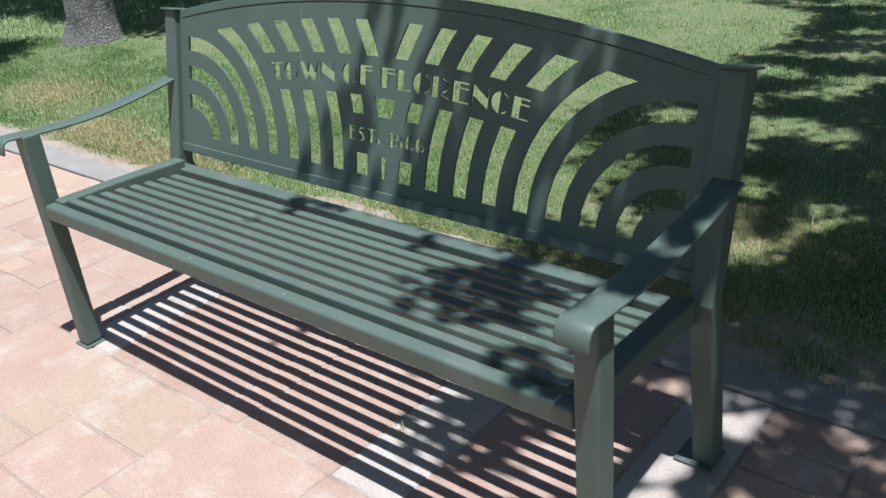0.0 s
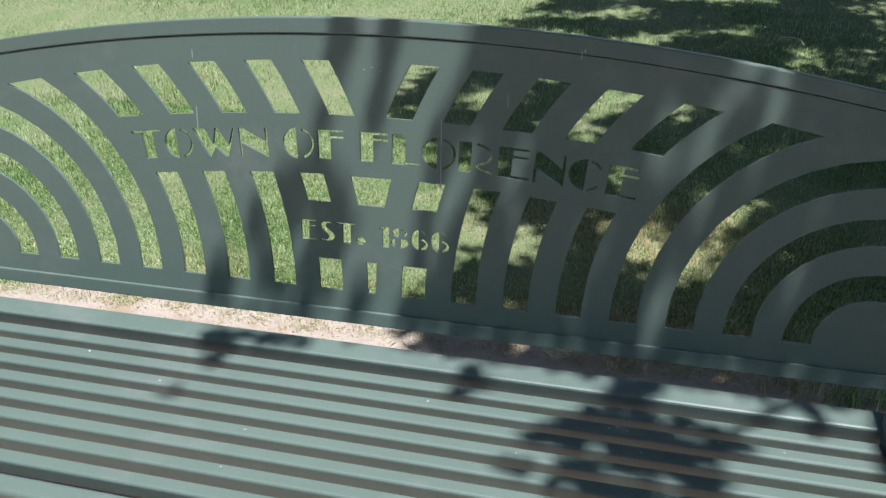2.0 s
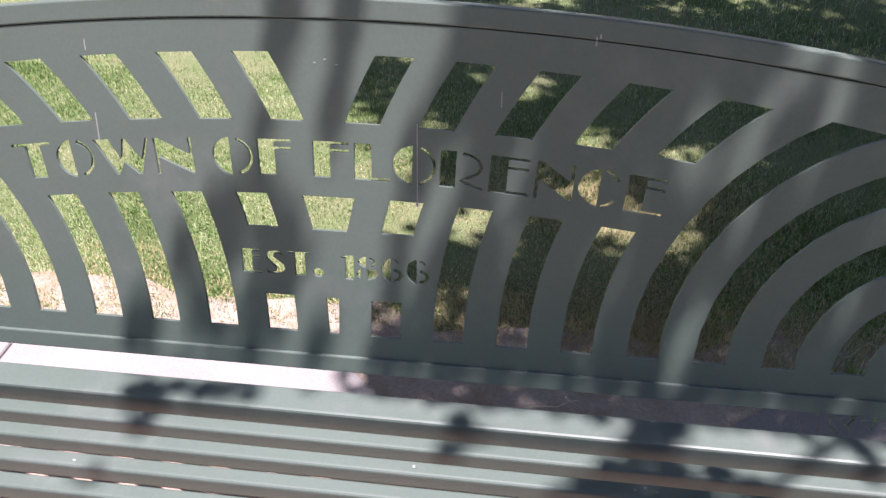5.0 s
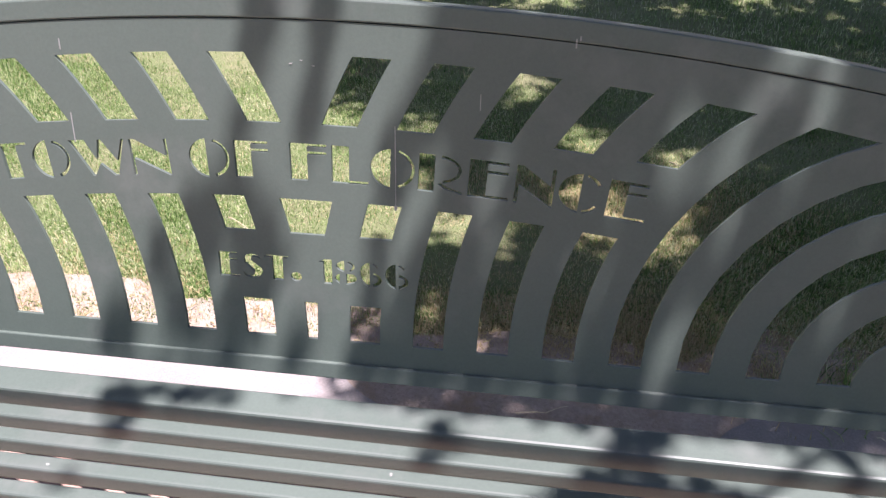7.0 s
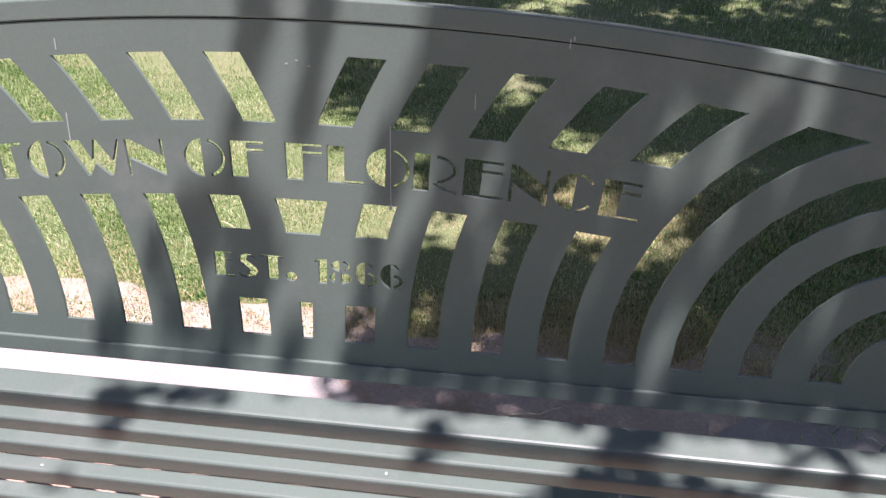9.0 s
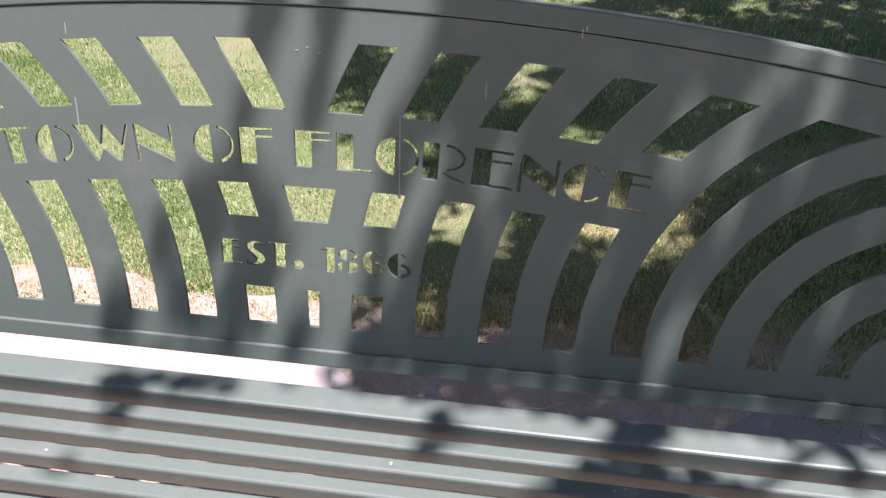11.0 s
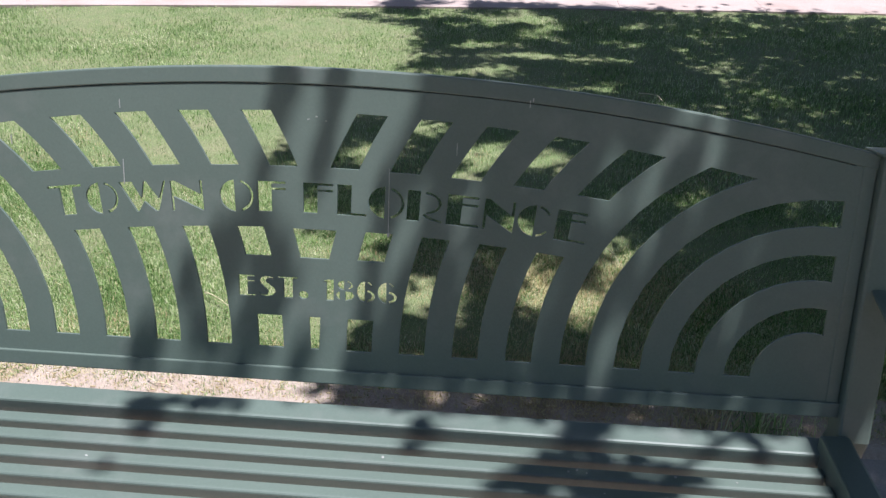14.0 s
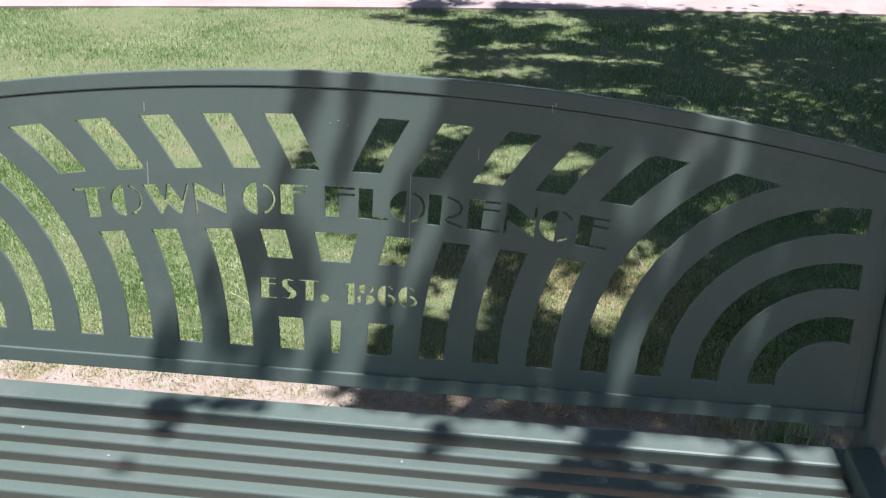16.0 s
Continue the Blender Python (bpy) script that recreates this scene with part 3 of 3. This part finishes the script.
def near_shade(rng):
    """Unseen rest of the crown, to its far side and over the paving, added to block sky fill and bounce."""
    while True:
        if rng.random() < 0.6:
            return rng.uniform(1.8, 7.5), rng.uniform(-1.0, 4.4), rng.uniform(3.0, 6.5), 2.2
        gx, gy = rng.uniform(0.2, 3.6), rng.uniform(-3.0, 0.0)
        if (gy < -0.95 or gx > 1.3) and gx > 0.2 + 0.3 * noise.noise((gy, 0, 5)) and noise.noise((gx * 3, gy * 3, 8)) > 0.0:
            return gx, gy, rng.uniform(3.2, 5.2), 1.0


def far_shade(rng):
    while True:
        gx, gy = rng.uniform(-9, -3.2), rng.uniform(0.4, 6.3)
        edge = 2.3 + 0.35 * noise.noise((gx * 1.5, 1, 0))
        patch = math.hypot(gx + 5.5, gy - 1.15) < 0.5
        if (patch or gy > edge) and gx + 0.25 * abs(gy - 3) < -3.7 and noise.noise((gx * 0.9, gy * 0.9, 12)) > -0.3:
            return gx, gy, rng.uniform(3.0, 5.2), 1.0


# the near tree stays out of view; its leaves are placed to cast the shade
tree("shade_tree", (3.3, 1.5, 0.0), 0.15, 2.3, (-0.25, -0.15), near_shade, 1000, 5, "leafy shade tree standing unseen on the lawn beside the bench", bench_shade() + lawn_shade())
tree("lawn_tree", (-4.93, 1.98, 0.0), 0.165, 2.6, (0.1, 0.1), far_shade, 1700, 11, "grey rough-barked tree standing on the lawn")


# ---- grass ----
def blades(name, spots, height, width, mat, rng, lean=0.6, bent=True):
    n = len(spots)
    ang = rng.uniform(0, 2 * np.pi, n)
    h = height * rng.uniform(0.55, 1.25, n)
    w = width * rng.uniform(0.7, 1.3, n)
    tilt = np.abs(rng.normal(0, lean, n)).clip(0, 1.35)
    ax = np.stack([np.cos(ang), np.sin(ang), np.zeros(n)], 1)
    out = np.stack([-np.sin(ang), np.cos(ang), np.zeros(n)], 1)
    up = np.array([0, 0, 1.0])
    base = np.stack([spots[:, 0], spots[:, 1], spots[:, 2]], 1)
    mid = base + out * (0.5 * h * np.sin(tilt * 0.7))[:, None] + up * (0.5 * h * np.cos(tilt * 0.7))[:, None]
    tip = mid + out * (0.5 * h * np.sin(tilt * 1.4))[:, None] + up * (0.5 * h * np.cos(tilt * 1.4))[:, None]
    ww = (ax * w[:, None] / 2)
    if bent:
        verts = np.stack([base - ww, base + ww, mid + ww * 0.8, mid - ww * 0.8, tip], 1).reshape(-1, 3)
        i = np.arange(n)[:, None] * 5
        faces = [i + np.array([0, 1, 2, 3]), i + np.array([3, 2, 4])]
    else:
        verts = np.stack([base - ww, base + ww, tip], 1).reshape(-1, 3)
        faces = [np.arange(n)[:, None] * 3 + np.array([0, 1, 2])]
    return soup(name, verts, faces, mat)


def scatter(rng, n, x0, x1, y0, y1, keep):
    x, y = rng.uniform(x0, x1, n), rng.uniform(y0, y1, n)
    ok = rng.random(n) < keep(x, y)
    z = np.full(ok.sum(), -0.018)
    return np.stack([x[ok], y[ok], z], 1)


def ragged(x):
    return 0.525 - 0.11 * np.clip((-0.95 - x) / 0.4, 0, 1) + 0.05 * np.exp(-((x - 0.45) / 0.4) ** 2) + 0.06 * np.sin(x * 2.3 + 1) + 0.05 * np.sin(x * 5.9) + 0.03 * np.sin(x * 13.7)


def start(x, y):
    return np.clip((y - ragged(x) + 0.05) / 0.17, 0, 1) ** 0.8 * (y < lawn_edge(x) - 0.01)


rng = np.random.default_rng(3)
lawn = [
    blades("grass", scatter(rng, 330000, -1.7, 1.4, 0.43, 1.9, start), 0.019, 0.0022, GRASS, rng, 1.2),
    blades("grass", scatter(rng, 360000, -5.2, 3.6, 1.9, 5.3, start), 0.024, 0.0036, GRASS, rng, 1.0, False),
    blades("grass", scatter(rng, 190000, -5.6, -1.7, 0.445, 1.9, start), 0.028, 0.0040, GRASS, rng, 1.0, False),
    blades("grass", scatter(rng, 40000, 1.4, 4.5, 0.47, 1.9, start), 0.035, 0.0050, GRASS, rng, 1.0, False),
    blades("grass", scatter(rng, 50000, -11, -5.2, 0.45, 4.9, start), 0.05, 0.009, GRASS, rng, 1.0, False),
]
for g in lawn:
    tagged(g, "short mown green lawn grass", "grass", kind="stuff")
straw = blades("dry_grass", scatter(rng, 210000, -3.2, 1.6, 0.44, 1.2, lambda x, y: np.clip(1 - np.abs(y - ragged(x) - 0.05) / 0.34, 0, 1) ** 1.3 * (0.35 + 0.65 * (np.sin(x * 9 + 3 * np.sin(y * 8)) * np.sin(y * 13 + 2 * np.sin(x * 6)) > -0.2)) * 0.8), 0.022, 0.0018, DRY, rng, 1.25)
worn = np.random.default_rng(12)
spots = np.stack([worn.normal(0.42, 0.26, 16000), worn.normal(0.66, 0.12, 16000).clip(0.47, 1.1), np.full(16000, -0.016)], 1)
spots = np.concatenate([spots, np.stack([worn.normal(0.40, 0.30, 15000), worn.normal(1.17, 0.15, 15000), np.full(15000, -0.014)], 1)])
tagged(blades("dry_grass", spots, 0.020, 0.0020, DRY, worn, 1.3), "brown dry grass on a worn patch of lawn", "dry grass", kind="stuff")
tagged(straw, "dry straw-coloured grass at the lawn's worn edge", "dry grass", kind="stuff")


def tuft(name, x, y, n, spread, height, mat, label):
    r = np.random.default_rng(int(1000 + 100 * x))
    spots = np.stack([r.normal(x, spread, n), r.normal(y, spread, n), np.full(n, -0.012)], 1)
    return tagged(blades(name, spots, height, 0.0026, mat, r, 0.7), label, "weed", kind="stuff")


tuft("weed", 0.217, -0.252, 46, 0.014, 0.036, DRY, "small dry weed growing in a pavement joint")
tuft("weed", 0.92, 0.50, 240, 0.05, 0.07, GRASS, "green grass tuft growing beside the kerb")
tuft("weed", 0.78, 0.49, 160, 0.05, 0.05, DRY, "dry grass tuft growing beside the kerb")

# twigs and crumbs lying on the dirt
r = np.random.default_rng(8)
n = 1100
litter = np.stack([r.uniform(-2.2, 1.6, n), r.normal(0.56, 0.07, n).clip(0.45, 0.76), np.full(n, 0.003)], 1)
a, ln, wd = r.uniform(0, 6.28, n), 0.004 + 0.018 * r.random(n) ** 3, r.uniform(0.0004, 0.0010, n)
d, e = np.stack([np.cos(a), np.sin(a), r.normal(0, 0.1, n)], 1), np.stack([-np.sin(a), np.cos(a), np.zeros(n)], 1)
v = np.stack([litter - e * wd[:, None], litter + e * wd[:, None], litter + d * ln[:, None] + e * wd[:, None], litter + d * ln[:, None] - e * wd[:, None]], 1)
v = np.concatenate([v, v - np.array([0, 0, 0.003])], 1).reshape(-1, 3)
i = np.arange(n)[:, None] * 8
tagged(soup("twigs", v, [i + np.array(q) for q in ([0, 1, 2, 3], [4, 7, 6, 5], [0, 4, 5, 1], [1, 5, 6, 2], [2, 6, 7, 3], [3, 7, 4, 0])], DRY), "dry twigs and straw scattered on the dirt", "litter", kind="stuff")


# yellowed patches towards the far tree
pale = np.random.default_rng(23)
for px, py, sx, sy, count in ((-3.75, 1.02, 0.22, 0.14, 5200), (-2.75, 0.74, 0.20, 0.09, 4200), (-2.1, 0.66, 0.3, 0.06, 3600)):
    spots = np.stack([pale.normal(px, sx, count), pale.normal(py, sy, count).clip(0.47, 2.0), np.full(count, -0.012)], 1)
    tagged(blades("dry_grass", spots, 0.030, 0.0034, DRY, pale, 1.2), "yellowed dry patch in the mown lawn", "dry grass", kind="stuff")

# dry blades all over the near lawn
dry = np.random.default_rng(17)
tagged(blades("dry_grass", scatter(dry, 60000, -1.7, 1.4, 0.62, 2.3, lambda x, y: np.full(len(x), 0.5)), 0.017, 0.0017, DRY, dry, 1.3), "scattered dead pale blades in the mown lawn", "dry grass", kind="stuff")


def stalk(name, points, girth, label, category):
    """A thin bent stalk through points, tapering to its end, lying on the ground."""
    bm = bmesh.new()
    last = None
    n = 5 * (len(points) - 1)
    for i in range(n + 1):
        u = i / n * (len(points) - 1)
        k = min(int(u), len(points) - 2)
        a, b = Vector(points[k]), Vector(points[k + 1])
        p = a.lerp(b, u - k) + Vector((0, 0, 0.003 * math.sin(math.pi * (u - k))))
        q = (b - a).to_track_quat("Z", "Y")
        r = girth * (1 - 0.6 * i / n)
        ring_v = [bm.verts.new(p + q @ Vector((r * math.cos(v * math.pi / 3), r * math.sin(v * math.pi / 3), 0))) for v in range(6)]
        if last:
            for v in range(6):
                bm.faces.new((last[v], last[(v + 1) % 6], ring_v[(v + 1) % 6], ring_v[v]))
        else:
            bm.faces.new(ring_v[::-1])
        last = ring_v
    bm.faces.new(last)
    return tagged(part(name, bm, STRAW, smooth=True), label, category)


STRAW = material("dry_straw", (0.62, 0.54, 0.38), 0.8, 0, (0.50, 0.42, 0.27), 40, 300, 0.2)
stalk("grass_stalk", [(-0.565, 0.972, 0.010), (-0.52, 0.942, 0.016), (-0.470, 0.905, 0.008)], 0.0018, "pale dry grass stalk lying on the lawn", "straw")
stalk("grass_stalk", [(0.600, 1.40, 0.010), (0.635, 1.35, 0.018), (0.655, 1.27, 0.010)], 0.0018, "pale dry grass stalk lying on the lawn", "straw")
stalk("grass_stalk", [(0.905, 3.040, 0.014), (0.990, 3.000, 0.020), (1.005, 2.930, 0.014)], 0.0028, "pale bent stalk lying on the shaded lawn", "straw")
stalk("twig", [(-0.575, 0.568, 0.002), (-0.545, 0.549, 0.004), (-0.500, 0.541, 0.002)], 0.0016, "thin dry twig lying on the dirt", "twig")
stalk("twig", [(0.250, 0.372, 0.017), (0.310, 0.380, 0.018), (0.352, 0.405, 0.017)], 0.0016, "thin dry twig lying on the dirt", "twig")

# ---- marks on the bench: threads and specks of white residue ----
def mark(name, x, z, w, h, y=-0.0004):
    return part(name, bar((w * 0.6, 0.0005, h * 0.85), BACK @ pose(x * P, y, z * PZ, 0, 0, 0), 0), DUST, panel, "white dried streak")


mark("streak", 1.36, 2.95, 0.0016, 0.125)
mark("streak", 1.36, 2.36, 0.006, 0.006)
mark("streak", 3.78, 4.86, 0.003, 0.012, -0.0022)
mark("streak", 3.83, 4.93, 0.003, 0.006, -0.0022)
mark("streak", -3.52, 4.55, 0.002, 0.016)
mark("streak", -3.52, 3.30, 0.0022, 0.045)
mark("streak", -5.6, 3.8, 0.002, 0.018)
for dx, dz in ((0, 0), (0.15, 0.05), (0.32, -0.02)):
    mark("streak", -0.1 + dx, 4.42 + dz, 0.005, 0.0015)
mark("streak", 2.55, 4.0, 0.0018, 0.022)

# specks of white residue on the slats and the front rail
r = random.Random(9)
for i in range(26):
    k = r.choice((0, 1, 2, 3, 4, 5, 6, 8, 8, 8))
    x, w = r.uniform(-0.72, 0.72), r.uniform(0.0018, 0.0045)
    y, z = (-0.4465, 0.4552) if k == 8 else (-0.426 + 0.0453 * (k + 0.5), 0.4582 - 0.0062 * k)
    bm = bmesh.new()
    bmesh.ops.create_circle(bm, cap_ends=True, segments=7, radius=w / 2, matrix=pose(x, y + r.uniform(-0.005, 0.005), z, -4 * (k != 8), 0, r.uniform(0, 360)) @ Matrix.Diagonal((r.uniform(1, 1.8), 1, 1, 1)))
    made = bmesh.ops.extrude_face_region(bm, geom=bm.faces[:])
    bmesh.ops.translate(bm, vec=(0, 0, 0.0006), verts=[g for g in made["geom"] if isinstance(g, bmesh.types.BMVert)])
    part("speck", bm, DUST, BENCH, "white dried speck")

# ---- pavers: slabs of mixed sizes on an uneven grid, with pale bands across ----
def grid_lines(inner, low, high, step):
    lines = list(inner)
    while lines[0] > low:
        lines.insert(0, lines[0] - step)
    while lines[-1] < high:
        lines.append(lines[-1] + step)
    return lines


XS = grid_lines([-0.908, -0.824, -0.739, -0.649, -0.56, -0.45, -0.341, -0.251, -0.156, -0.042, 0.063, 0.174, 0.269, 0.365, 0.476, 0.596, 0.71, 0.805, 0.899], -6.2, 2.5, 0.105)
YS = grid_lines([-0.667, -0.555, -0.453, -0.356, -0.259, -0.158, -0.045, 0.067, 0.169, 0.317], -3.9, 0.31, 0.105)
GAP = 0.0045
SHAPES = {}


def paver_mesh(w, d, kind):
    key = (round(w, 3), round(d, 3), kind)
    if key not in SHAPES:
        rr = random.Random(str(key))
        bm = bar((w - GAP, d - GAP, 0.030), Matrix(), 0.004, 1)
        for vert in bm.verts:
            vert.co += Vector((rr.uniform(-1, 1), rr.uniform(-1, 1), rr.uniform(-0.6, 0.6))) * 0.0016
        me = bpy.data.meshes.new("paver")
        bm.to_mesh(me)
        bm.free()
        me.materials.append((BRICK, BAND, TAN)[kind])
        SHAPES[key] = me
    return SHAPES[key]


rr = random.Random(4)
taken = set()
slabs = []


def lay(i, j, w, d, kind):
    cells = [(i + p, j + q) for p in range(w) for q in range(d)]
    if i + w >= len(XS) or j + d >= len(YS) or any(c in taken for c in cells):
        return False
    taken.update(cells)
    x0, x1, y0, y1 = XS[i], XS[i + w], YS[j], YS[j + d]
    slabs.append(((x0 + x1) / 2, (y0 + y1) / 2, x1 - x0, y1 - y0, kind))
    return True


row = YS.index(-0.453)
for x0 in (-0.908, 0.174, 0.71):
    lay(XS.index(x0), row, 2, 3, 1)
    lay(XS.index(x0), row + 3, 2, 4, 1)
lay(XS.index(-0.739), row, 5, 7, 0)
lay(XS.index(-0.251), row, 1, 7, 0)
lay(XS.index(-0.156), row, 3, 7, 0)
lay(XS.index(0.365), row, 3, 7, 0)
SIZES = [(4, 2), (2, 2), (3, 2), (2, 2), (4, 3), (2, 4), (4, 4), (2, 1), (3, 3)]
for j in range(len(YS) - 2, -1, -1):
    for i in range(len(XS) - 1):
        if (i, j) in taken:
            continue
        kind = 2 if rr.random() < 0.3 else 0
        for w, d in rr.sample(SIZES, len(SIZES)):
            if lay(i, j - d + 1, w, d, kind) if j - d + 1 >= 0 else False:
                break
        else:
            lay(i, j, 1, 1, kind)

groups = {0: [], 1: [], 2: []}
for x, y, w, d, kind in slabs:
    place = pose(x, y, -0.0155 + rr.uniform(-0.0012, 0.0012), rr.uniform(-0.3, 0.3), rr.uniform(-0.3, 0.3), rr.uniform(-0.4, 0.4))
    me = paver_mesh(w, d, kind)
    if -2.6 < x < 1.6 and y > -1.5:
        ob = new("paver", me)
        ob.matrix_world = place
        ob.parent = bed
        ob.matrix_parent_inverse = bed.matrix_world.inverted()
    else:
        groups[kind].append((place, me))
for kind, items in groups.items():
    verts, faces, count = [], [], 0
    for m, me in items:
        verts += [tuple(m @ q.co) for q in me.vertices]
        faces += [tuple(count + q for q in f.vertices) for f in me.polygons]
        count += len(me.vertices)
    if verts:
        me = bpy.data.meshes.new("pavers")
        me.from_pydata(verts, [], faces)
        me.materials.append((BRICK, BAND, TAN)[kind])
        far = new("pavers", me)
        far.parent = bed
        tagged(far, "", kind="stuff")
